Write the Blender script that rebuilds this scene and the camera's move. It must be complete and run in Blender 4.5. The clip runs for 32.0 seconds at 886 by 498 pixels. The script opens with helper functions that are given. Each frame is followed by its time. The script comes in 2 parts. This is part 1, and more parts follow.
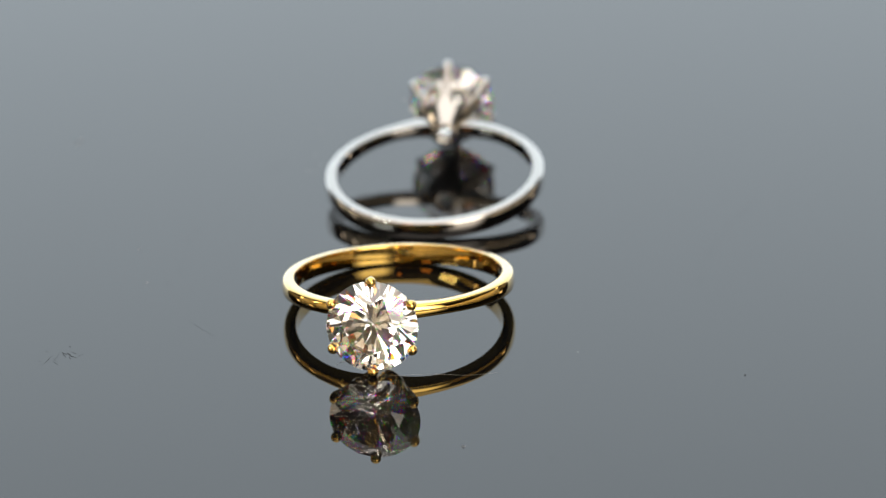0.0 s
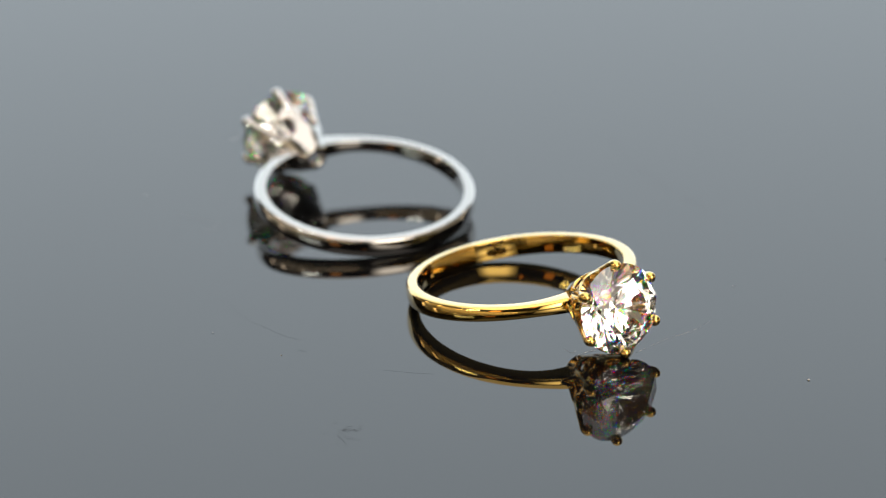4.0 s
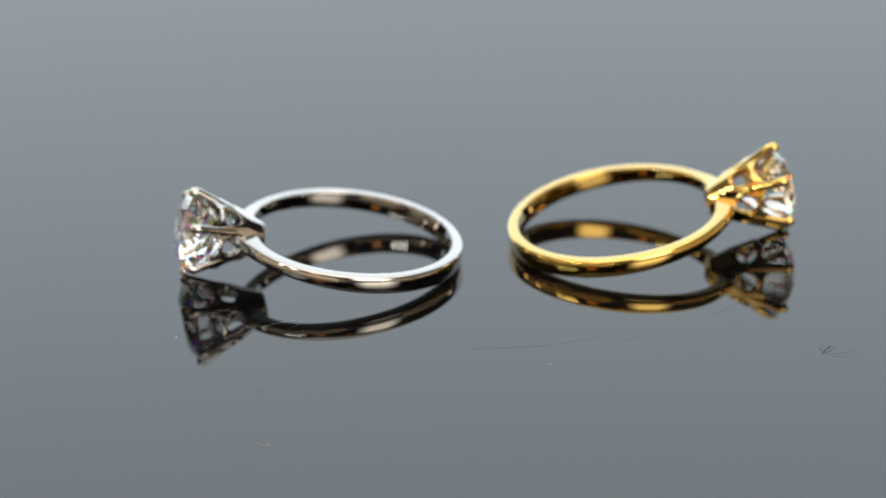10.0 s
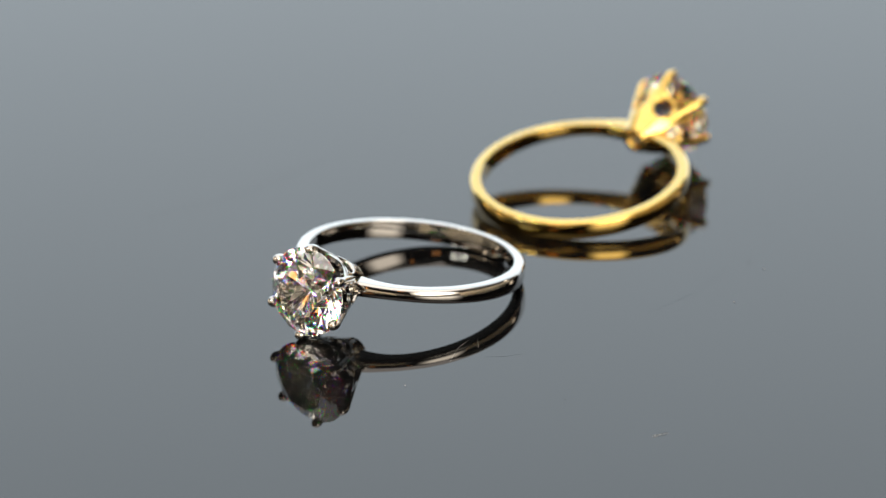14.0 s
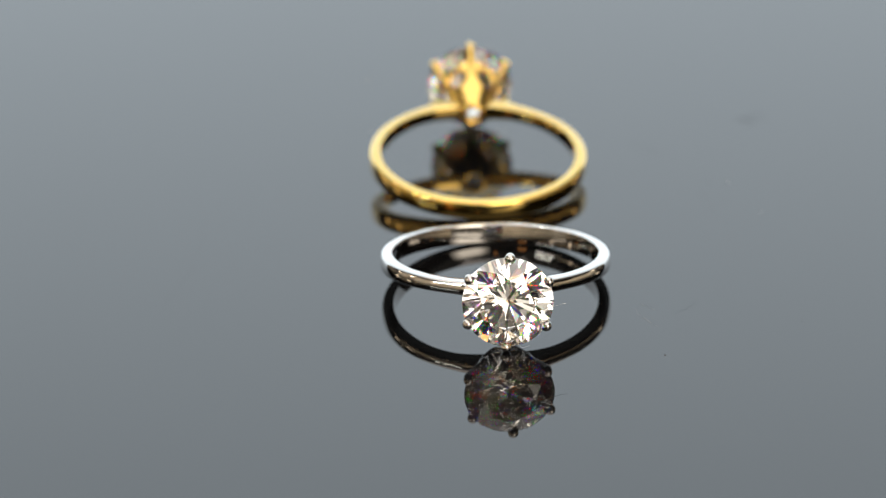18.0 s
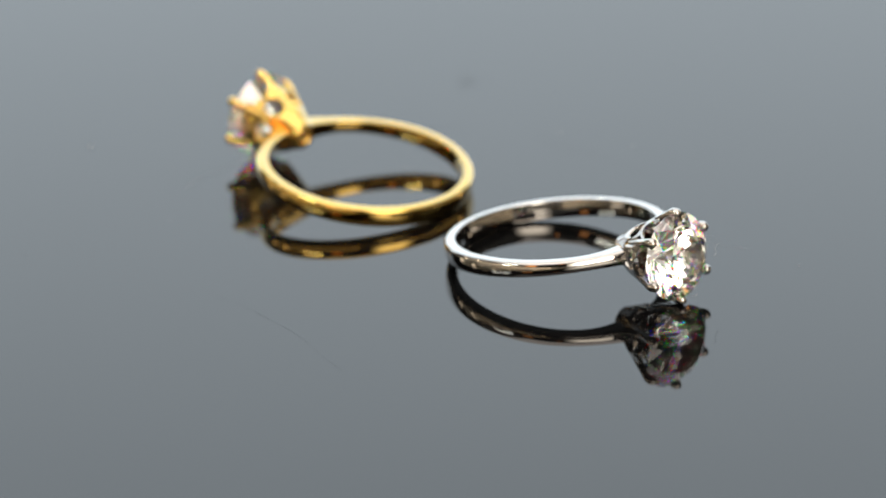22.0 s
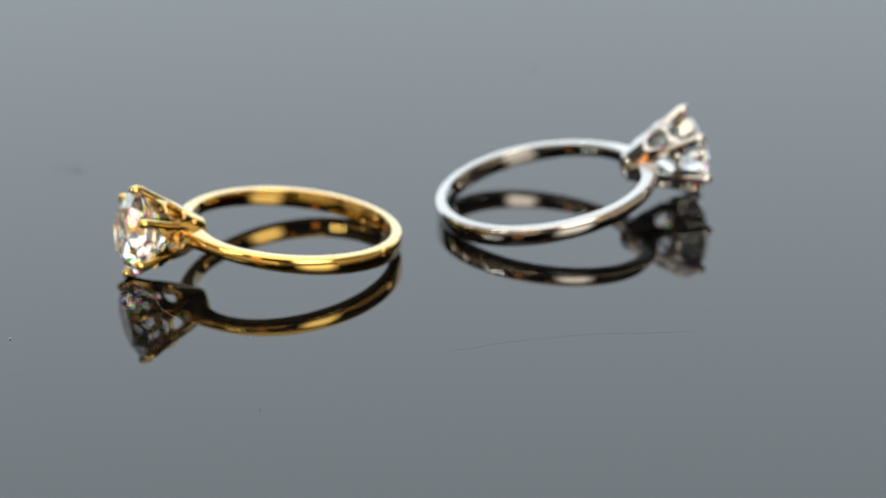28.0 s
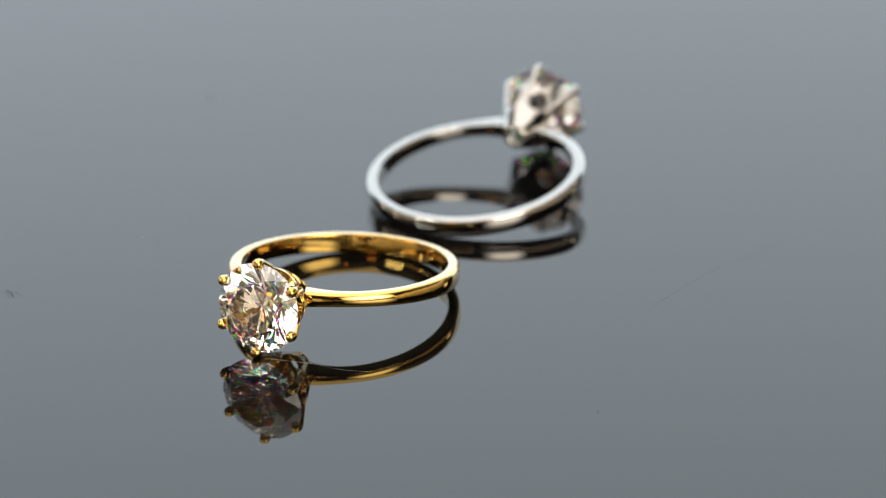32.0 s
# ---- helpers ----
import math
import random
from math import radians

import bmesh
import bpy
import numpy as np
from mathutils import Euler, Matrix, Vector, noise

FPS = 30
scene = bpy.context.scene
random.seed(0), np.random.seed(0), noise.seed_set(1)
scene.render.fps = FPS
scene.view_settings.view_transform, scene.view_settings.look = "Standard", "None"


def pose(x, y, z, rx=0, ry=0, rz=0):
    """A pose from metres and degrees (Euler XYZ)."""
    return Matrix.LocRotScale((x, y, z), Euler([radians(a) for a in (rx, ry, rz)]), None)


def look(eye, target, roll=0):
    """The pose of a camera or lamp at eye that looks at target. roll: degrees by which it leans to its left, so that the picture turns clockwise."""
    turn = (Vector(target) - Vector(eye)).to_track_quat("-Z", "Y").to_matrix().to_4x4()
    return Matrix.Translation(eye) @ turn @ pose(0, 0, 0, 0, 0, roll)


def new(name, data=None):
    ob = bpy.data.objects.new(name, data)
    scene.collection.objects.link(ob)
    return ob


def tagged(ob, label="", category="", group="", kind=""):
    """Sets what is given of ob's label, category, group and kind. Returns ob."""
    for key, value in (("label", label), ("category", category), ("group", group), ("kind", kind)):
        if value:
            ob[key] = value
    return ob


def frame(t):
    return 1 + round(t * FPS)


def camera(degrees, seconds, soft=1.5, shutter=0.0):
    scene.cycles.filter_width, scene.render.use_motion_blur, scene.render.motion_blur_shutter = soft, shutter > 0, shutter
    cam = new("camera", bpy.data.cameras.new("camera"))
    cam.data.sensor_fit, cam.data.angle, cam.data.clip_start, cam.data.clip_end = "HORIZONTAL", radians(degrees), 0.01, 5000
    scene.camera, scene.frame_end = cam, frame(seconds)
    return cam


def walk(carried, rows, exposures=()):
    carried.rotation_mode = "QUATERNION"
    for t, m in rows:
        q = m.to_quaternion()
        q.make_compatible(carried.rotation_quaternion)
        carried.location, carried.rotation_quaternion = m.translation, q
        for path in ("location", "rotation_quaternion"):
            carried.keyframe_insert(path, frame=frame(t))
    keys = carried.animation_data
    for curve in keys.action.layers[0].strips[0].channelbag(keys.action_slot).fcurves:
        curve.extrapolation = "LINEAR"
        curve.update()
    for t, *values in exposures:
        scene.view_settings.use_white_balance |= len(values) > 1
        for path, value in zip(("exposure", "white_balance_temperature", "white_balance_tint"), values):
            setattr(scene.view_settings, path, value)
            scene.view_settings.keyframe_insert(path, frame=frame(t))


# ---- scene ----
cam = camera(11.49, 32.0, soft=1.15)
EYE = (0.0, -0.35, 0.14641)
PITCH, YAW, ROLL = 22.789, -0.168, -1.357
AIM = (math.sin(radians(YAW)) * math.cos(radians(PITCH)), math.cos(radians(YAW)) * math.cos(radians(PITCH)), -math.sin(radians(PITCH)))
STILL = look(EYE, tuple(e + a for e, a in zip(EYE, AIM)), ROLL)
# the macro lens is focused on the near side of the turntable
cam.data.dof.use_dof = True
cam.data.dof.focus_distance = 0.356
cam.data.dof.aperture_fstop = 27.0
walk(cam, [(0.0, STILL), (32.0, STILL)], exposures=[(0.0, 0.0), (32.0, 0.0)])

# light is turned round many times inside a cut stone
scene.cycles.max_bounces, scene.cycles.glossy_bounces, scene.cycles.transmission_bounces = 40, 32, 32

SPIN = 10.588  # degrees a second, anticlockwise from above
MM = 0.001


# ---- world and light ----
world = bpy.data.worlds.new("studio")
scene.world = world
world.use_nodes = True
world.node_tree.nodes["Background"].inputs[0].default_value = (0.55, 0.6, 0.68, 1)
world.node_tree.nodes["Background"].inputs[1].default_value = 0.02


# ---- materials ----
def material(name):
    m = bpy.data.materials.new(name)
    m.use_nodes = True
    return m, m.node_tree.nodes, m.node_tree.links, m.node_tree.nodes["Principled BSDF"]


def noise_map(nodes, links, scale, detail, low, high):
    """Fine noise in object space, spread between two values."""
    where = nodes.new("ShaderNodeTexCoord")
    tex = nodes.new("ShaderNodeTexNoise")
    tex.inputs["Scale"].default_value, tex.inputs["Detail"].default_value = scale, detail
    links.new(where.outputs["Object"], tex.inputs["Vector"])
    spread = nodes.new("ShaderNodeMapRange")
    spread.inputs["From Min"].default_value, spread.inputs["From Max"].default_value = 0.3, 0.7
    spread.inputs["To Min"].default_value, spread.inputs["To Max"].default_value = low, high
    links.new(tex.outputs["Fac"], spread.inputs["Value"])
    return spread.outputs["Result"], tex


def metal(name, colour, rough_low, rough_high, bump=0.02):
    """Polished plate under a thin clear lacquer."""
    m, n, l, b = material(name)
    b.inputs["Metallic"].default_value = 1.0
    b.inputs["Coat Weight"].default_value, b.inputs["Coat Roughness"].default_value = 0.7, 0.02
    b.inputs["Base Color"].default_value = (*colour, 1)
    rough, _ = noise_map(n, l, 900, 4, rough_low, rough_high)
    l.new(rough, b.inputs["Roughness"])
    height, _ = noise_map(n, l, 260, 2, 0, 1)
    bm = n.new("ShaderNodeBump")
    bm.inputs["Strength"].default_value, bm.inputs["Distance"].default_value = bump, 0.0002
    l.new(height, bm.inputs["Height"])
    l.new(bm.outputs["Normal"], b.inputs["Normal"])
    return m


def crystal(name, iors):
    """Colourless stone of high refraction; with three indices red, green and blue part a little."""
    m, n, l, b = material(name)
    n.remove(b)
    total = None
    for k, ior in enumerate(iors):
        g = n.new("ShaderNodeBsdfGlass")
        g.inputs["Color"].default_value = tuple(v * (len(iors) == 1 or c == k) for c, v in enumerate((0.957, 0.952, 0.944))) + (1,)
        g.inputs["Roughness"].default_value, g.inputs["IOR"].default_value = 0.0, ior
        if total is None:
            total = g.outputs[0]
        else:
            add = n.new("ShaderNodeAddShader")
            l.new(total, add.inputs[0]), l.new(g.outputs[0], add.inputs[1])
            total = add.outputs[0]
    l.new(total, n["Material Output"].inputs["Surface"])
    return m


def soft_glow(name, colour, strength, half_x, half_z):
    """A diffuser that is brightest in its middle and fades towards its edges."""
    m, n, l, b = material(name)
    n.remove(b)
    where, split, e = (n.new("ShaderNode" + k) for k in ("TexCoord", "SeparateXYZ", "Emission"))
    l.new(where.outputs["Generated"], split.inputs[0])
    sides = []
    for axis, soft in (("X", half_x), ("Z", half_z)):
        dist, fade = n.new("ShaderNodeMath"), n.new("ShaderNodeMapRange")
        sub_half = n.new("ShaderNodeMath")
        sub_half.operation, dist.operation = "SUBTRACT", "ABSOLUTE"
        sub_half.inputs[1].default_value = 0.5
        l.new(split.outputs[axis], sub_half.inputs[0]), l.new(sub_half.outputs[0], dist.inputs[0])
        l.new(dist.outputs[0], fade.inputs["Value"])
        fade.interpolation_type = "SMOOTHSTEP"
        for key, value in (("From Min", 0.5 - soft), ("From Max", 0.5), ("To Min", 1.0), ("To Max", 0.12)):
            fade.inputs[key].default_value = value
        sides.append(fade.outputs["Result"])
    mul, scale = n.new("ShaderNodeMath"), n.new("ShaderNodeMath")
    mul.operation = scale.operation = "MULTIPLY"
    l.new(sides[0], mul.inputs[0]), l.new(sides[1], mul.inputs[1])
    l.new(mul.outputs[0], scale.inputs[0])
    scale.inputs[1].default_value = strength
    e.inputs["Color"].default_value = (*colour, 1)
    l.new(scale.outputs[0], e.inputs["Strength"])
    l.new(e.outputs[0], n["Material Output"].inputs["Surface"])
    return m


def glow(name, colour, strength):
    m, n, l, b = material(name)
    n.remove(b)
    e = n.new("ShaderNodeEmission")
    e.inputs["Color"].default_value, e.inputs["Strength"].default_value = (*colour, 1), strength
    l.new(e.outputs[0], n["Material Output"].inputs["Surface"])
    return m


def glowing_paper(name, colour):
    """Backdrop paper that emits its own light: strongest low down, fading upwards."""
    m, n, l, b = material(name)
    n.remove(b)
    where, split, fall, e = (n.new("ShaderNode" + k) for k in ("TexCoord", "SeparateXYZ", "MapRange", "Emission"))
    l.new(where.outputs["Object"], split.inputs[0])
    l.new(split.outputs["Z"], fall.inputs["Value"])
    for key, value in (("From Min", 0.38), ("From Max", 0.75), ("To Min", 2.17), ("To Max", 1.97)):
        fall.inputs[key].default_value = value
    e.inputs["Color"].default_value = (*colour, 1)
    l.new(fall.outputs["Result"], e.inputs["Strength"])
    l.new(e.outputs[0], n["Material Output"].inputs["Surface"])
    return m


def plain(name, colour, rough, scale=40, spread=0.15, ior=1.45):
    m, n, l, b = material(name)
    value, tex = noise_map(n, l, scale, 6, 1 - spread, 1 + spread)
    mul = n.new("ShaderNodeMix")
    mul.data_type, mul.blend_type = "RGBA", "MULTIPLY"
    mul.inputs[0].default_value = 1.0
    mul.inputs[6].default_value = (*colour, 1)
    l.new(value, mul.inputs[7])
    l.new(mul.outputs[2], b.inputs["Base Color"])
    b.inputs["Roughness"].default_value, b.inputs["IOR"].default_value = rough, ior
    return m


def black_gloss(name):
    m, n, l, b = material(name)
    b.inputs["Base Color"].default_value = (0.002, 0.002, 0.002, 1)
    b.inputs["IOR"].default_value = 1.4
    rough, _ = noise_map(n, l, 60, 5, 0.0, 0.012)
    l.new(rough, b.inputs["Roughness"])
    return m


GOLD = metal("yellow_gold_plate", (0.615, 0.392, 0.084), 0.025, 0.06)
SILVER = metal("rhodium_silver", (0.395, 0.368, 0.338), 0.012, 0.035)
STONE = crystal("clear_crystal", (2.165,))
FIRE = crystal("clear_crystal_fire", (2.148, 2.165, 2.185))
PLATTER = black_gloss("black_acrylic")
SCRATCH = plain("scratched_acrylic", (0.012, 0.012, 0.012), 0.8, 3000, 0.4, 1.15)
FIBRE = plain("pale_fibre", (0.3, 0.29, 0.28), 0.6, 3000, 0.2)
DARK_FIBRE = plain("dark_fibre", (0.03, 0.03, 0.03), 0.6, 3000, 0.2)
ROOM = plain("warm_studio_paint", (0.66, 0.62, 0.56), 0.8, 3, 0.1)
# dark and pale tones of added wall bands, set for what the rings mirror
DARK_BAND = plain("dark_mirror_band", (0.05, 0.037, 0.028), 0.7, 4.5, 0.8)
PALE_BAND = plain("pale_fill_band", (0.56, 0.47, 0.36), 0.6, 5, 0.6)
BOARD = plain("pale_board", (0.74, 0.62, 0.45), 0.7, 7, 0.3)
BENCH = plain("worn_wooden_bench", (0.17, 0.135, 0.1), 0.6, 9, 0.35)
BACKDROP = glowing_paper("glowing_paper_backdrop", (0.852, 0.965, 1.045))
BOX_LIGHT = soft_glow("warm_diffuser", (1.0, 0.92, 0.79), 10.0, 0.34, 0.3)
TOP_FILL = glow("white_diffuser", (1.0, 0.95, 0.9), 2.75)
AMBER = glow("amber_bulb", (1.0, 0.42, 0.13), 2.6)
SMALL_LIGHT = glow("warm_bulb", (1.0, 0.82, 0.6), 9.0)
DIODE = glow("cool_diode", (0.95, 1.0, 0.92), 75.0)
CASE = plain("black_fabric_case", (0.02, 0.02, 0.02), 0.8, 60, 0.3)


# ---- mesh helpers ----
def mesh_object(name, bm, mat, smooth=True):
    me = bpy.data.meshes.new(name)
    bmesh.ops.recalc_face_normals(bm, faces=bm.faces[:])
    for f in bm.faces:
        f.smooth = smooth
    bm.to_mesh(me)
    bm.free()
    if smooth:
        me.set_sharp_from_angle(angle=radians(48))
    me.materials.append(mat)
    return me


def part(name, bm, mat, parent, label="", smooth=True, at=None):
    ob = new(name, mesh_object(name, bm, mat, smooth))
    ob.parent = parent
    if at is not None:
        ob.matrix_basis = at
    return tagged(ob, label=label)


def box(bm, size, at, bevel=0.0):
    made = bmesh.ops.create_cube(bm, size=1.0, matrix=Matrix.Translation(at) @ Matrix.Diagonal((*size, 1)))
    if bevel:
        edges = list({e for v in made["verts"] for e in v.link_edges})
        bmesh.ops.bevel(bm, geom=edges, offset=bevel, segments=2, affect="EDGES", profile=0.5)


def sweep(bm, rings, closed=False):
    """Skin a row of loops of points."""
    loops = [[bm.verts.new(p) for p in ring] for ring in rings]
    pairs = list(zip(loops, loops[1:] + loops[:1])) if closed else list(zip(loops, loops[1:]))
    for a, b in pairs:
        for i in range(len(a)):
            j = (i + 1) % len(a)
            bm.faces.new((a[i], a[j], b[j], b[i]))
    if not closed:
        bm.faces.new(loops[0]), bm.faces.new(loops[-1])
    return loops


def tube(bm, points, radii, sides=12, squash=1.0, side_axis=None):
    """A round rod along points with rounded ends."""
    pts = [Vector(p) for p in points]
    rings = []
    for i, p in enumerate(pts):
        ahead = (pts[min(i + 1, len(pts) - 1)] - pts[max(i - 1, 0)]).normalized()
        ref = Vector(side_axis) if side_axis is not None else Vector((0, 0, 1))
        if abs(ahead.dot(ref)) > 0.95:
            ref = Vector((0, 1, 0))
        u = ahead.cross(ref).normalized()
        v = u.cross(ahead).normalized()
        rings.append([p + radii[i] * (math.cos(a) * u + squash * math.sin(a) * v) for a in (2 * math.pi * k / sides for k in range(sides))])
    sweep(bm, rings)


# ---- room ----
def build_room():
    half, high, floor, band_top = 1.7, 2.2, -0.012, 1.2
    # added unseen wall bands: pale low down for bright mirrored insides, dark above
    for low, top, mat, name, words in ((floor, 0.32, PALE_BAND, "wainscot", "added pale warm fill band low on the wall"), (0.32, band_top, DARK_BAND, "wall_panelling", "added dark band on the wall above the pale fill band")):
        tall, mid = top - low, (top + low) / 2
        for size, at in (((2 * half, 0.02, tall), (0, -half + 0.01, mid)), ((2 * half, 0.02, tall), (0, half - 0.01, mid)),
                         ((0.02, 2 * half - 0.04, tall), (half - 0.01, 0, mid)), ((0.02, 2 * half - 0.04, tall), (-half + 0.01, 0, mid))):
            bm = bmesh.new()
            box(bm, size, at)
            tagged(new(name, mesh_object(name, bm, mat, False)), words, "wall panel", kind="structure")
    for name, size, at in (("wall_north", (2 * half + 0.2, 0.1, high), (0, half + 0.05, floor + high / 2)),
                           ("wall_south", (2 * half + 0.2, 0.1, high), (0, -half - 0.05, floor + high / 2)),
                           ("wall_east", (0.1, 2 * half, high), (half + 0.05, 0, floor + high / 2)),
                           ("wall_west", (0.1, 2 * half, high), (-half - 0.05, 0, floor + high / 2))):
        bm = bmesh.new()
        box(bm, size, at)
        tagged(new(name, mesh_object(name, bm, ROOM, False)), "plain warm grey studio wall", "wall", kind="structure")
    bm = bmesh.new()
    box(bm, (2 * half + 0.2, 2 * half + 0.2, 0.1), (0, 0, floor + high + 0.05))
    tagged(new("ceiling", mesh_object("ceiling", bm, ROOM, False)), "plain warm grey studio ceiling", "ceiling", kind="structure")
    bm = bmesh.new()
    box(bm, (2 * half + 0.2, 2 * half + 0.2, 0.1), (0, 0, floor - 0.05))
    tagged(new("floor", mesh_object("floor", bm, BENCH, False)), "worn brown wooden bench surface under the turntable", "floor", kind="structure")
    # paper sweep behind the turntable; its lighting is put in as emission
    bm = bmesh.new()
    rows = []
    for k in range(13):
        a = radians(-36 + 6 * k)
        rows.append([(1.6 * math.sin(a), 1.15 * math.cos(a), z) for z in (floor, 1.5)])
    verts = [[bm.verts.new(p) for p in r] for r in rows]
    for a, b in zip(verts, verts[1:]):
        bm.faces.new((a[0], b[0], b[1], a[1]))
    tagged(new("backdrop", mesh_object("backdrop", bm, BACKDROP, True)), "self-glowing pale blue-grey paper backdrop, brighter low down", "backdrop", kind="structure")


def softbox(az, dist, z, width, height, mat, label, category="softbox"):
    """A lit diffuser in a black case on a stand; az from the camera's side towards +x."""
    a = radians(az)
    x, y = dist * math.sin(a), -dist * math.cos(a)
    root = new("softbox")
    root.matrix_basis = pose(x, y, -0.012, 0, 0, az)
    bm = bmesh.new()
    box(bm, (width + 0.02, 0.06, height + 0.02), (0, -0.034, z + 0.012), 0.006)
    part("case", bm, CASE, root)
    bm = bmesh.new()
    box(bm, (width, 0.004, height), (0, 0.0, z + 0.012))
    part("diffuser", bm, mat, root, "glowing white diffuser", False)
    bm = bmesh.new()
    tube(bm, [(0, -0.04, 0.008), (0, -0.04, z - height / 2)], [0.008, 0.008])
    part("pole", bm, CASE, root)
    bm = bmesh.new()
    bmesh.ops.create_cone(bm, cap_ends=True, segments=32, radius1=0.06, radius2=0.05, depth=0.012, matrix=Matrix.Translation((0, -0.04, 0.006)))
    part("base", bm, CASE, root)
    return tagged(root, label, category)


def led_panel(az, dist, z):
    """A small panel with rows of bare diodes."""
    a = radians(az)
    root = new("led_panel")
    root.matrix_basis = pose(dist * math.sin(a), -dist * math.cos(a), -0.012, 0, 0, az)
    bm = bmesh.new()
    box(bm, (0.34, 0.03, 0.27), (0, -0.017, z + 0.012), 0.004)
    part("case", bm, CASE, root)
    bm = bmesh.new()
    box(bm, (0.022, 0.006, 0.018), (0, 0, 0), 0.003)
    bulb = mesh_object("diode", bm, DIODE)
    for row in range(4):
        for i in range(6):
            one = new("diode", bulb)
            one.parent = root
            one.matrix_basis = pose(0.054 * (i - 2.5), 0.0, z + 0.012 + 0.062 * (row - 1.5))
    bm = bmesh.new()
    tube(bm, [(0, -0.02, 0.008), (0, -0.02, z - 0.12)], [0.006, 0.006])
    part("pole", bm, CASE, root)
    bm = bmesh.new()
    bmesh.ops.create_cone(bm, cap_ends=True, segments=32, radius1=0.05, radius2=0.045, depth=0.012, matrix=Matrix.Translation((0, -0.02, 0.006)))
    part("base", bm, CASE, root)
    return tagged(root, "small black panel with rows of glowing diodes", "LED panel")


def overhead_fill():
    """An added fill light: a flat diffuser under the ceiling, over the camera's side."""
    root = new("overhead_light")
    root.matrix_basis = pose(0, -0.1, 0.95)
    bm = bmesh.new()
    box(bm, (1.34, 1.54, 0.05), (0, 0, 0.03), 0.006)
    part("case", bm, CASE, root)
    bm = bmesh.new()
    box(bm, (1.3, 1.5, 0.004), (0, 0, 0.002))
    part("diffuser", bm, TOP_FILL, root, "glowing white diffuser", False)
    for x in (-0.5, 0.5):
        bm = bmesh.new()
        tube(bm, [(x, 0, 0.05), (x, 0, 1.238)], [0.006, 0.006])
        part("hanger", bm, CASE, root)
    return tagged(root, "added flat overhead fill light with white diffuser", "studio light")


# ---- rings ----
R_IN, R_OUT = 8.57, 9.7   # mm, the band
HEAD_IN, TIP = 7.82, 13.88  # mm from the ring's centre along the stone's axis
PRONG_R = 3.76
GEM_R = 3.72


def cut_stone():
    """A round brilliant, cut plane by plane from a prism; x is its axis, the table looks to +x."""
    bm = bmesh.new()
    R, g = GEM_R, 0.07
    bmesh.ops.create_cone(bm, cap_ends=True, segments=96, radius1=R, radius2=R, depth=8.0)

    def cut(az, slope, r, z):
        a, s = radians(az), radians(slope)
        no = Vector((math.sin(abs(s)) * math.cos(a), math.sin(abs(s)) * math.sin(a), math.copysign(math.cos(s), slope)))
        co = Vector((r * math.cos(a), r * math.sin(a), z))
        res = bmesh.ops.bisect_plane(bm, geom=bm.verts[:] + bm.edges[:] + bm.faces[:], dist=1e-6, plane_co=co, plane_no=no, clear_outer=True)
        edges = [e for e in res["geom_cut"] if isinstance(e, bmesh.types.BMEdge)]
        if len(edges) > 2:
            bmesh.ops.contextual_create(bm, geom=edges)

    top = 0.3 * R
    cut(0, 0.001, 0, top + g)
    for k in range(8):
        cut(45 * k, 34.5, R, g)
    for k in range(16):
        cut(11.25 + 22.5 * k, 41.0, R * math.cos(radians(11.25)), g)
    for k in range(8):
        cut(22.5 + 45 * k, 21.5, 0.521 * R, top + g)
    for k in range(8):
        cut(45 * k, -40.9, R, -g)
    for k in range(16):
        cut(11.25 + 22.5 * k, -41.78, R * math.cos(radians(11.25)), -g)
    bmesh.ops.remove_doubles(bm, verts=bm.verts[:], dist=1e-4)
    # z axis becomes x
    bmesh.ops.transform(bm, matrix=Matrix(((0, 0, 1, 0), (0, 1, 0, 0), (-1, 0, 0, 0), (0, 0, 0, 1))), verts=bm.verts[:])
    return bm


def along(s):
    """mm from the ring's centre at a share of the head's height."""
    return HEAD_IN + (TIP - HEAD_IN) * s


def cone_radius(x):
    """Outer radius of the head at x mm from the ring's centre."""
    s = (x - HEAD_IN) / (TIP - HEAD_IN)
    return 1.25 + 2.49 * s + 0.2 * math.sin(math.pi * max(0.0, min(s, 1.0)))


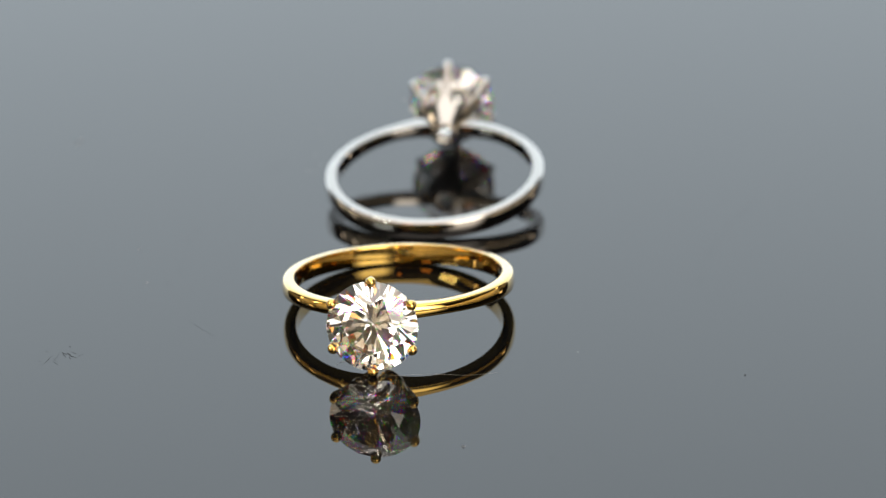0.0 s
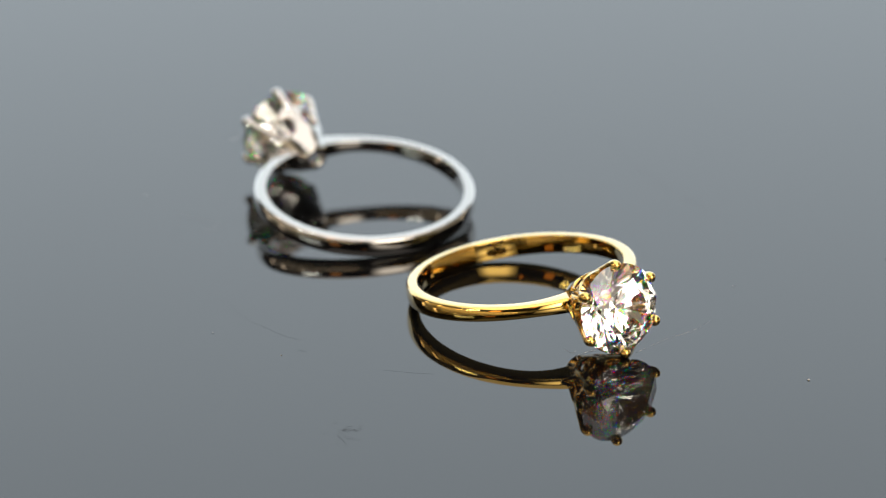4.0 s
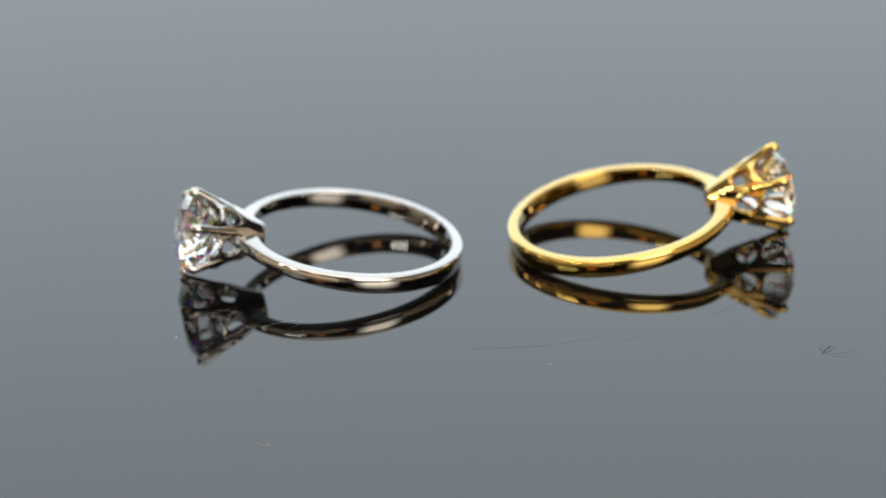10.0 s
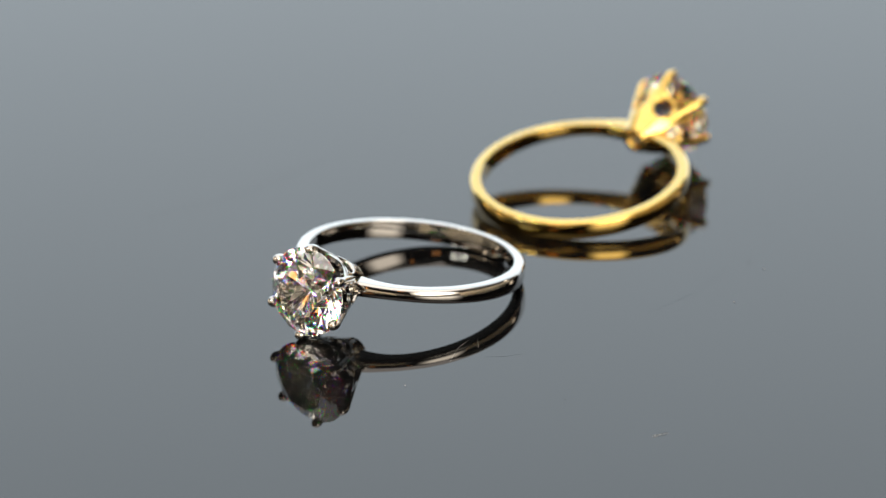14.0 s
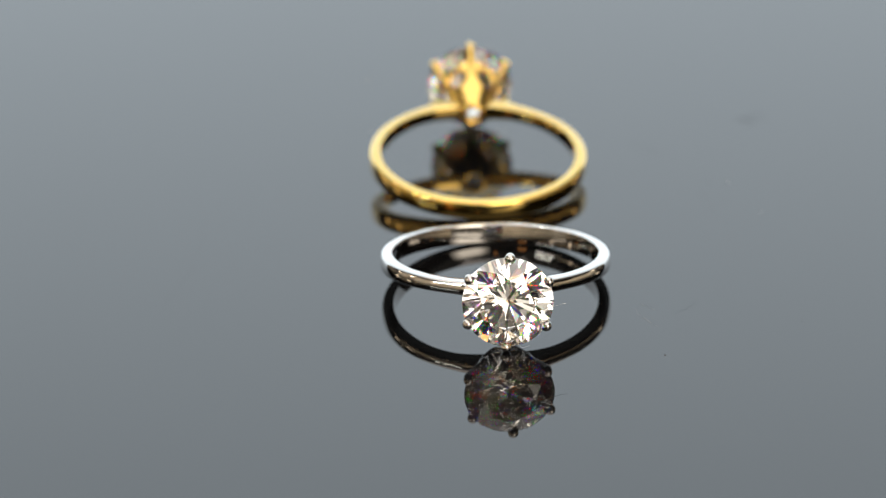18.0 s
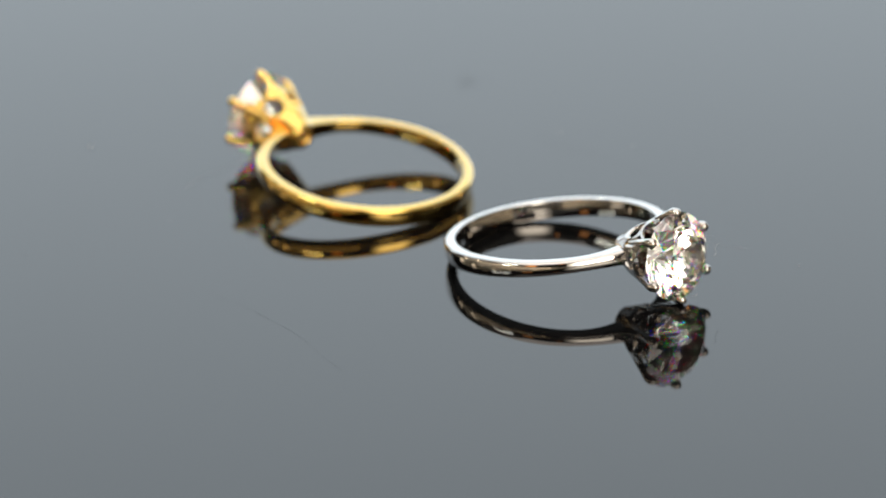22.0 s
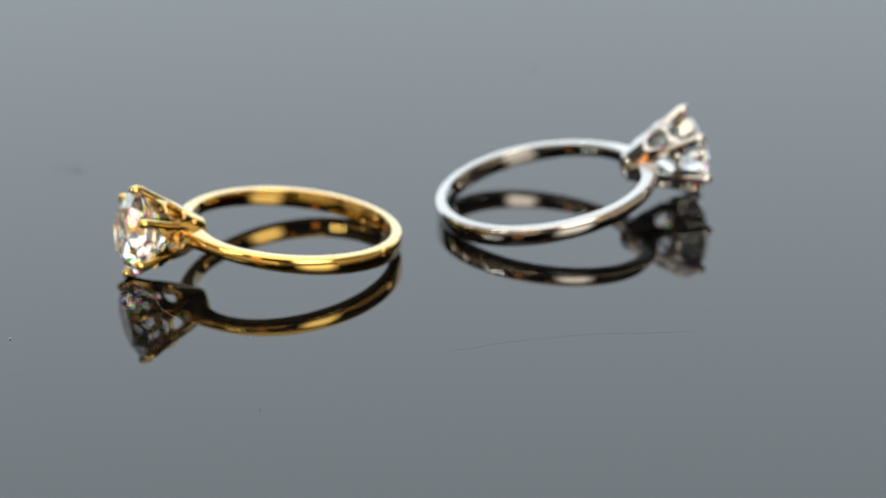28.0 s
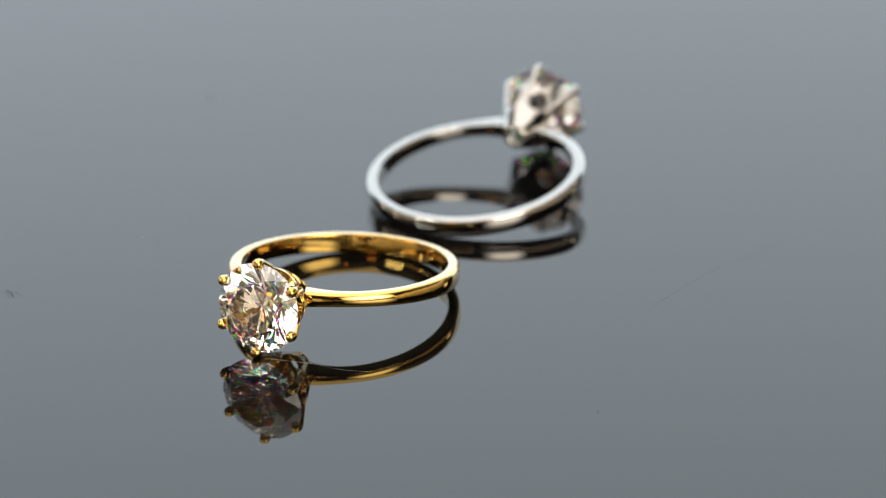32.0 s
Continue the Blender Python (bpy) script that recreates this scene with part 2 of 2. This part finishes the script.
def head_cup():
    """The tulip-shaped cup: six scalloped walls, each with an oval window."""
    bm = bmesh.new()
    half = radians(30)
    n, m = 40, 5
    x0, x_side, x_mid = HEAD_IN, along(0.88), along(0.63)
    hole_x, hole_hx, hole_ht = along(0.45), 0.8, radians(19)

    def lip(th):
        return x_mid + (x_side - x_mid) * (abs(th) / half) ** 2.2

    def border(phi):
        c, s = math.cos(phi), math.sin(phi)
        lo, hi = 0.0, 10.0
        for _ in range(40):
            mid = (lo + hi) / 2
            th, x = s * mid * half, hole_x + c * mid * 2.0
            inside = abs(th) <= half and x0 <= x <= lip(max(-half, min(half, th)))
            lo, hi = (mid, hi) if inside else (lo, mid)
        return s * lo * half, hole_x + c * lo * 2.0

    for sector in range(6):
        base = radians(60 * sector + 60)
        grid = [[], []]
        for j in range(n):
            phi = 2 * math.pi * j / n
            tb, xb = border(phi)
            th, xh = hole_ht * math.sin(phi), hole_x + hole_hx * math.cos(phi)
            cols = [[], []]
            for i in range(m + 1):
                f = (0.0, 0.07, 0.2, 0.45, 0.75, 1.0)[i]
                lip_in = (0.13, 0.03, 0.0, 0.0, 0.0, 0.0)[i]
                t, x = th + (tb - th) * f, xh + (xb - xh) * f
                r = cone_radius(x)
                ridge = 0.08 * r * (1 / math.cos(half - abs(t)) - 1.03) * min(1.0, (x - x0) / 3.0)
                rim = (0.02, 0.08, 0.09, 0.03, 0.0, 0.0)[i] - lip_in
                for side, rr in ((0, r + ridge + rim), (1, max(0.55, r + ridge - 0.42) + lip_in)):
                    a = base + t
                    cols[side].append(bm.verts.new((x, rr * math.cos(a), rr * math.sin(a))))
            grid[0].append(cols[0]), grid[1].append(cols[1])
        for j in range(n):
            k = (j + 1) % n
            for side in (0, 1):
                for i in range(m):
                    q = (grid[side][j][i], grid[side][k][i], grid[side][k][i + 1], grid[side][j][i + 1])
                    bm.faces.new(q)
            bm.faces.new((grid[0][j][0], grid[0][k][0], grid[1][k][0], grid[1][j][0]))
            on_side = abs(abs(border(2 * math.pi * j / n)[0]) - half) < 1e-6 and abs(abs(border(2 * math.pi * k / n)[0]) - half) < 1e-6
            if not on_side:
                bm.faces.new((grid[0][j][m], grid[0][k][m], grid[1][k][m], grid[1][j][m]))
    bmesh.ops.remove_doubles(bm, verts=bm.verts[:], dist=0.004)
    # rounded open foot
    foot = []
    for k in range(36):
        a = 2 * math.pi * k / 36
        ring = []
        for q in range(16):
            p = 2 * math.pi * q / 16
            r = 0.9 + 0.35 * math.cos(p)
            ring.append((x0 + 0.12 + 0.42 * math.sin(p), r * math.cos(a), r * math.sin(a)))
        foot.append(ring)
    sweep(bm, foot, True)
    return bm


def prong(angle):
    """One claw: it runs up the cone and folds over the stone's edge."""
    bm = bmesh.new()
    pts, radii = [], []
    path = [(along(0.3), cone_radius(along(0.3)) - 0.42, 0.3), (along(0.45), cone_radius(along(0.45)) - 0.34, 0.36), (along(0.6), cone_radius(along(0.6)) - 0.25, 0.37),
            (along(0.72), cone_radius(along(0.72)) - 0.12, 0.37), (along(0.84), cone_radius(along(0.84)) + 0.01, 0.36), (along(0.92), PRONG_R - 0.03, 0.35), (along(0.955), PRONG_R, 0.39), (along(0.985), PRONG_R - 0.03, 0.44),
            (along(1.005), PRONG_R - 0.09, 0.46), (along(1.022), PRONG_R - 0.18, 0.42), (along(1.034), PRONG_R - 0.28, 0.27), (along(1.04), PRONG_R - 0.34, 0.16), (along(1.042), PRONG_R - 0.37, 0.04)]
    for x, r, rad in path:
        pts.append((x, r * math.cos(angle), r * math.sin(angle))), radii.append(rad)
    tube(bm, pts, radii, 14, 1.0, (0, -math.sin(angle), math.cos(angle)))
    return bm


def band():
    """The hoop: a domed section that narrows and deepens towards the head; it lies in xy, the head at +x."""
    bm = bmesh.new()
    rings = []
    steps = 220
    for k in range(steps + 1):
        a = radians(6 + 348 * k / steps)
        off = min(a, 2 * math.pi - a)
        back = 0.5 - 0.5 * math.cos(off)
        w = 0.42 + 0.29 * min(1.0, back / 0.5) ** 0.75 + 0.1 * max(0.0, 2 * back - 1)
        near = math.exp(-(math.degrees(off) / 21) ** 2)
        ri = R_IN - 0.35 * near + 0.14 * back
        ro = R_OUT + 0.5 * near
        w += 0.05 + 0.22 * near
        dome, round_out = 0.06, 0.32
        c = 0.09
        prof = []
        for q in (180, 155, 130, 105, 90):      # inner upper edge
            prof.append((ri + c + c * math.cos(radians(q)), w - c + c * math.sin(radians(q))))
        edge = ro - dome
        for q in (90, 74, 58, 42, 28, 15):      # outer upper edge
            prof.append((edge - round_out + round_out * math.cos(radians(q)), w - round_out + round_out * math.sin(radians(q))))
        r0, z0 = prof[-1]
        for d in (0.8, 0.6, 0.4, 0.2, 0.0, -0.2, -0.4, -0.6, -0.8):
            prof.append((r0 + (ro - r0) * (1 - d * d), d * z0))
        for q in (-15, -28, -42, -58, -74, -90):
            prof.append((edge - round_out + round_out * math.cos(radians(q)), -(w - round_out) + round_out * math.sin(radians(q))))
        for q in (-90, -105, -130, -155, -180):
            prof.append((ri + c + c * math.cos(radians(q)), -(w - c) + c * math.sin(radians(q))))
        for d in (-0.75, -0.5, -0.25, 0.0, 0.25, 0.5, 0.75):      # the inside bulges a little towards the finger
            prof.append((ri - 0.05 * (1 - d * d), d * (w - c)))
        rings.append([(r * math.cos(a), r * math.sin(a), z) for r, z in prof])
    sweep(bm, rings)
    return bm


def shrink(bm):
    bmesh.ops.scale(bm, vec=(MM, MM, MM), verts=bm.verts[:])
    return bm


def finger_ring(metal_mat, label, roll, reach):
    root = new("finger_ring")
    part("band", shrink(band()), metal_mat, root)
    part("setting", shrink(head_cup()), metal_mat, root, "tulip-shaped cup with oval windows", at=pose(reach * MM, 0, 0, roll))
    for k in range(6):
        part("prong", shrink(prong(radians(90 + 60 * k))), metal_mat, root, at=pose(reach * MM, 0, 0, roll))
    gem = part("gemstone", shrink(cut_stone()), STONE, root, "clear round brilliant-cut stone", False, pose((13.62 + reach) * MM, 0, 0, roll))
    # every other kite facet splits the light into colours
    gem.data.materials.append(FIRE)
    for face in gem.data.polygons:
        turn = math.degrees(math.atan2(face.normal.z, face.normal.y)) / 45
        if 0.8 < face.normal.x < 0.85 and round(turn) % 2:
            face.material_index = 1
    return tagged(root, label, "ring", group="solitaire rings on the turntable")


def ring_pose(head_x, head_y, head_z, heading, tilt, roll, reach):
    """Pose of a ring from the middle of its claw tips, in mm, and the way its stone looks."""
    h, t = radians(heading), radians(tilt)
    ax = Vector((math.cos(t) * math.cos(h), math.cos(t) * math.sin(h), math.sin(t)))
    centre = Vector((head_x, head_y, head_z)) - (TIP + reach) * ax
    return Matrix.Translation(centre * MM) @ Matrix.Rotation(h, 4, "Z") @ Matrix.Rotation(-t, 4, "Y") @ Matrix.Rotation(radians(roll), 4, "X")


# ---- turntable ----
def build_platter():
    root = new("turntable")
    bm = bmesh.new()
    bmesh.ops.create_cone(bm, cap_ends=True, segments=192, radius1=0.15, radius2=0.15, depth=0.01, matrix=Matrix.Translation((0, 0, -0.005)))
    rim = [e for e in bm.edges if len(e.link_faces) == 2 and abs(e.link_faces[0].normal.dot(e.link_faces[1].normal)) < 0.5]
    bmesh.ops.bevel(bm, geom=rim, offset=0.0008, segments=2, affect="EDGES", profile=0.5)
    part("platter", bm, PLATTER, root, "glossy black acrylic disc", False)
    bm = bmesh.new()
    bmesh.ops.create_cone(bm, cap_ends=True, segments=64, radius1=0.06, radius2=0.06, depth=0.002, matrix=Matrix.Translation((0, 0, -0.011)))
    part("spindle_foot", bm, CASE, root)
    return tagged(root, "glossy black mirror-like turntable with faint scratches", "turntable")


def ribbon(line, width):
    """A hair-thin dull groove drawn on the disc, in mm."""
    bm = bmesh.new()
    pts = [Vector((x, y, 0)) for x, y in line]
    fine = []
    for a, b in zip(pts, pts[1:]):
        n = max(2, int((b - a).length / 0.5))
        fine += [a.lerp(b, i / n) for i in range(n)]
    fine.append(pts[-1])
    rows = []
    for i, p in enumerate(fine):
        ahead = (fine[min(i + 1, len(fine) - 1)] - fine[max(i - 1, 0)]).normalized()
        end = math.sin(math.pi * (i + 0.5) / len(fine)) ** 0.5
        side = ahead.cross(Vector((0, 0, 1))) * width * 0.5 * end * random.uniform(0.6, 1.3)
        rows.append([bm.verts.new((p + k * side) * MM + Vector((0, 0, h * MM))) for k, h in ((-1, 0.002), (0, 0.008), (1, 0.002))])
    for a, b in zip(rows, rows[1:]):
        for k in (0, 1):
            bm.faces.new((a[k], a[k + 1], b[k + 1], b[k]))
    return bm


def lint(line, lift, thick, mat):
    """A stray fibre lying on the disc; the pose that goes with it is its first point."""
    bm = bmesh.new()
    pts = [Vector((x, y, 0)) for x, y in line]
    fine = []
    for i in range(len(pts) - 1):
        p0, p1, p2, p3 = pts[max(i - 1, 0)], pts[i], pts[i + 1], pts[min(i + 2, len(pts) - 1)]
        for k in range(6):
            t = k / 6
            fine.append(0.5 * (2 * p1 + (p2 - p0) * t + (2 * p0 - 5 * p1 + 4 * p2 - p3) * t * t + (3 * p1 - p0 - 3 * p2 + p3) * t ** 3))
    fine.append(pts[-1])
    tube(bm, [(p - pts[0] + Vector((0, 0, thick + lift))) for p in fine], [thick] * len(fine), 6)
    ob = new("lint_fibre", mesh_object("lint_fibre", shrink(bm), mat))
    return tagged(ob, "thin pale lint fibre lying on the black disc", "lint"), pose(pts[0].x * MM, pts[0].y * MM, 0)


def speck(x, y, r, mat):
    bm = bmesh.new()
    bmesh.ops.create_icosphere(bm, subdivisions=2, radius=r, matrix=Matrix.Translation((0, 0, r * 0.45)) @ Matrix.Diagonal((1, random.uniform(0.5, 0.9), 0.5, 1)))
    for v in bm.verts:
        v.co *= 1 + 0.3 * (noise.noise(v.co * 20) + 0)
    ob = new("dust_speck", mesh_object("dust_speck", shrink(bm), mat))
    return tagged(ob, "tiny speck of dust on the glossy black disc", "dust"), pose(x * MM, y * MM, 0, 0, 0, random.uniform(0, 180))


def reflector_board(azimuth, far, wide, high):
    """An added pale board on two feet that throws fill light at the disc."""
    root = new("reflector_board")
    bm = bmesh.new()
    box(bm, (wide, 0.012, high), (0, 0, high / 2 + 0.01), 0.002)
    part("board", bm, BOARD, root)
    for x in (-wide * 0.35, wide * 0.35):
        bm = bmesh.new()
        box(bm, (0.03, 0.2, 0.01), (x, 0, 0.005), 0.002)
        part("foot", bm, CASE, root)
    a = radians(azimuth)
    root.matrix_basis = pose(far * math.sin(a), -far * math.cos(a), -0.012, 0, 0, azimuth)
    return tagged(root, "added unseen pale warm fill board standing beside the turntable", "reflector")


build_room()
softbox(28.5, 0.85, 0.385, 0.74, 0.67, BOX_LIGHT, "large black softbox with a warm white glowing front")
led_panel(-60, 0.8, 0.47)
softbox(-67, 0.8, 0.21, 0.08, 0.07, SMALL_LIGHT, "small square lamp with a warm glowing front")
softbox(-112, 0.8, 0.2, 0.05, 0.14, SMALL_LIGHT, "narrow lamp with a warm glowing front")
softbox(-94, 0.8, 0.27, 0.05, 0.2, SMALL_LIGHT, "narrow upright lamp with a warm glowing front")
softbox(-31, 0.8, 0.36, 0.14, 0.2, AMBER, "small lamp with an amber glowing front")
softbox(-1, 0.9, 0.68, 0.08, 0.14, AMBER, "small square lamp with an amber glowing front")
softbox(118, 0.8, 0.23, 0.07, 0.09, SMALL_LIGHT, "small lamp with a warm glowing front")

# unseen fill that lifts the dark facets of the stones
overhead_fill()
# unseen boards added to brighten the stones and the insides of the bands
reflector_board(-80, 0.95, 1.1, 0.5)
reflector_board(-48, 0.56, 0.9, 0.16)
reflector_board(82, 0.6, 0.75, 0.16)

turntable = build_platter()
platter = turntable.children[0]
for line, width in (([(-31.9, -21.6), (-31.5, -22.1)], 0.07), ([(-31.7, -22.0), (-31.3, -22.5)], 0.08), ([(-32.1, -22.0), (-31.9, -22.5)], 0.06), ([(-31.4, -22.3), (-31.0, -22.7)], 0.06),
                    ([(-31.6, -22.4), (-31.5, -22.9)], 0.05), ([(-32.9, -21.9), (-33.2, -22.6), (-33.4, -23.3), (-33.7, -24.0)], 0.028), ([(-32.5, -21.6), (-32.6, -22.4), (-32.8, -23.0)], 0.022),
                    ([(-32.9, -23.2), (-32.4, -24.0)], 0.034), ([(-33.7, -21.1), (-33.4, -21.4)], 0.03),
                    ([(-31.5, -21.5), (-31.1, -21.9)], 0.072), ([(-32.3, -21.5), (-31.8, -22.0)], 0.084), ([(-32.1, -21.7), (-32.2, -22.0)], 0.072),
                    ([(-30.6, -22.0), (-30.5, -22.2)], 0.060), ([(-30.8, -22.1), (-30.8, -22.4)], 0.054), ([(-31.7, -20.2), (-31.7, -20.5)], 0.048),
                    ([(-32.9, -22.7), (-32.5, -23.4)], 0.036), ([(-33.9, -23.1), (-34.0, -23.4)], 0.036), ([(-24.5, -7.6), (-24.2, -8.4)], 0.036),
                    ([(-22.0, 5.2), (-22.8, 2.5), (-23.4, -0.2), (-23.4, -2.9), (-23.4, -4.8), (-23.0, -6.2)], 0.0008),
                    ([(20.2, -10.5), (20.7, -9.2), (20.8, -7.1), (21.4, -4.6), (22.1, -2.3), (22.6, -0.3), (23.6, 2.2), (25.2, 5.1), (26.6, 8.3)], 0.0017),
                    ([(-22.2, -15.5), (-21.1, -17.4), (-19.9, -19.0)], 0.006), ([(-14.7, 19.5), (-16.1, 18.6), (-17.1, 17.4)], 0.006)):
    part("scratch", ribbon(line, width), SCRATCH, platter, "fine dull scratch", False)
gold_ring = finger_ring(GOLD, "yellow gold solitaire ring with clear round stone on turntable", -0.63, 0.153)
silver_ring = finger_ring(SILVER, "polished silver solitaire ring with clear round stone on turntable", -2.72, -0.128)
LINT = [lint(points, lift, thick, mat) for points, lift, thick, mat in (
    ([(-5.6, -27.6), (-3.2, -27.5), (-1.4, -27.5), (0.9, -27.8), (3.3, -27.4)], 0.0, 0.005, FIBRE),
    ([(-12.7, 21.6), (-11.9, 19.1), (-11.8, 17.3)], 0.0, 0.004, FIBRE),
    ([(-13.3, 18.2), (-12.4, 16.8)], 0.0, 0.004, FIBRE),
    ([(-9.9, -25.3), (-9.2, -24.6), (-7.9, -24.8), (-7.1, -25.1)], 0.0, 0.008, FIBRE),
    ([(-9.2, -23.0), (-9.2, -24.0), (-8.7, -23.8)], 0.0, 0.008, FIBRE),
    ([(-2.0, 25.4), (-2.4, 25.3), (-3.1, 24.8), (-3.9, 24.4), (-4.5, 24.3)], 4.0, 0.011, FIBRE),
    ([(0.1, 23.9), (-0.7, 23.6), (-0.8, 24.3), (-1.5, 24.1)], 0.5, 0.009, FIBRE),
    ([(-33.9, 26.1), (-34.2, 25.8), (-34.6, 25.1)], 0.0, 0.022, FIBRE))]
SPECKS = [speck(x, y, r, mat) for x, y, r, mat in (
    (-24.5, 23.5, 0.06, DARK_FIBRE), (0.3, -41.2, 0.12, FIBRE), (7.0, -43.8, 0.06, DARK_FIBRE), (9.9, -41.2, 0.045, DARK_FIBRE),
    (23.0, -29.0, 0.07, DARK_FIBRE), (9.8, -23.8, 0.05, FIBRE), (-12.0, 27.4, 0.06, FIBRE), (-26.1, -7.4, 0.06, FIBRE), (-27.2, 0.0, 0.06, FIBRE), (21.0, 7.3, 0.04, DARK_FIBRE))]
RESTING = [(turntable, Matrix.Identity(4)),
           (gold_ring, ring_pose(-6.805, -27.146, 4.11, -98.397, 7.92, 1.795, 0.153)),
           (silver_ring, ring_pose(0.064, 23.28, 4.11, 82.926, 8.05, -1.459, -0.128))] + LINT + SPECKS


def motions():
    """The turntable carries all that lies on it round its axis at an even speed."""
    for thing, rest in RESTING:
        walk(thing, [(0.25 * k, Matrix.Rotation(radians(SPIN * 0.25 * k), 4, "Z") @ rest) for k in range(129)])


motions()
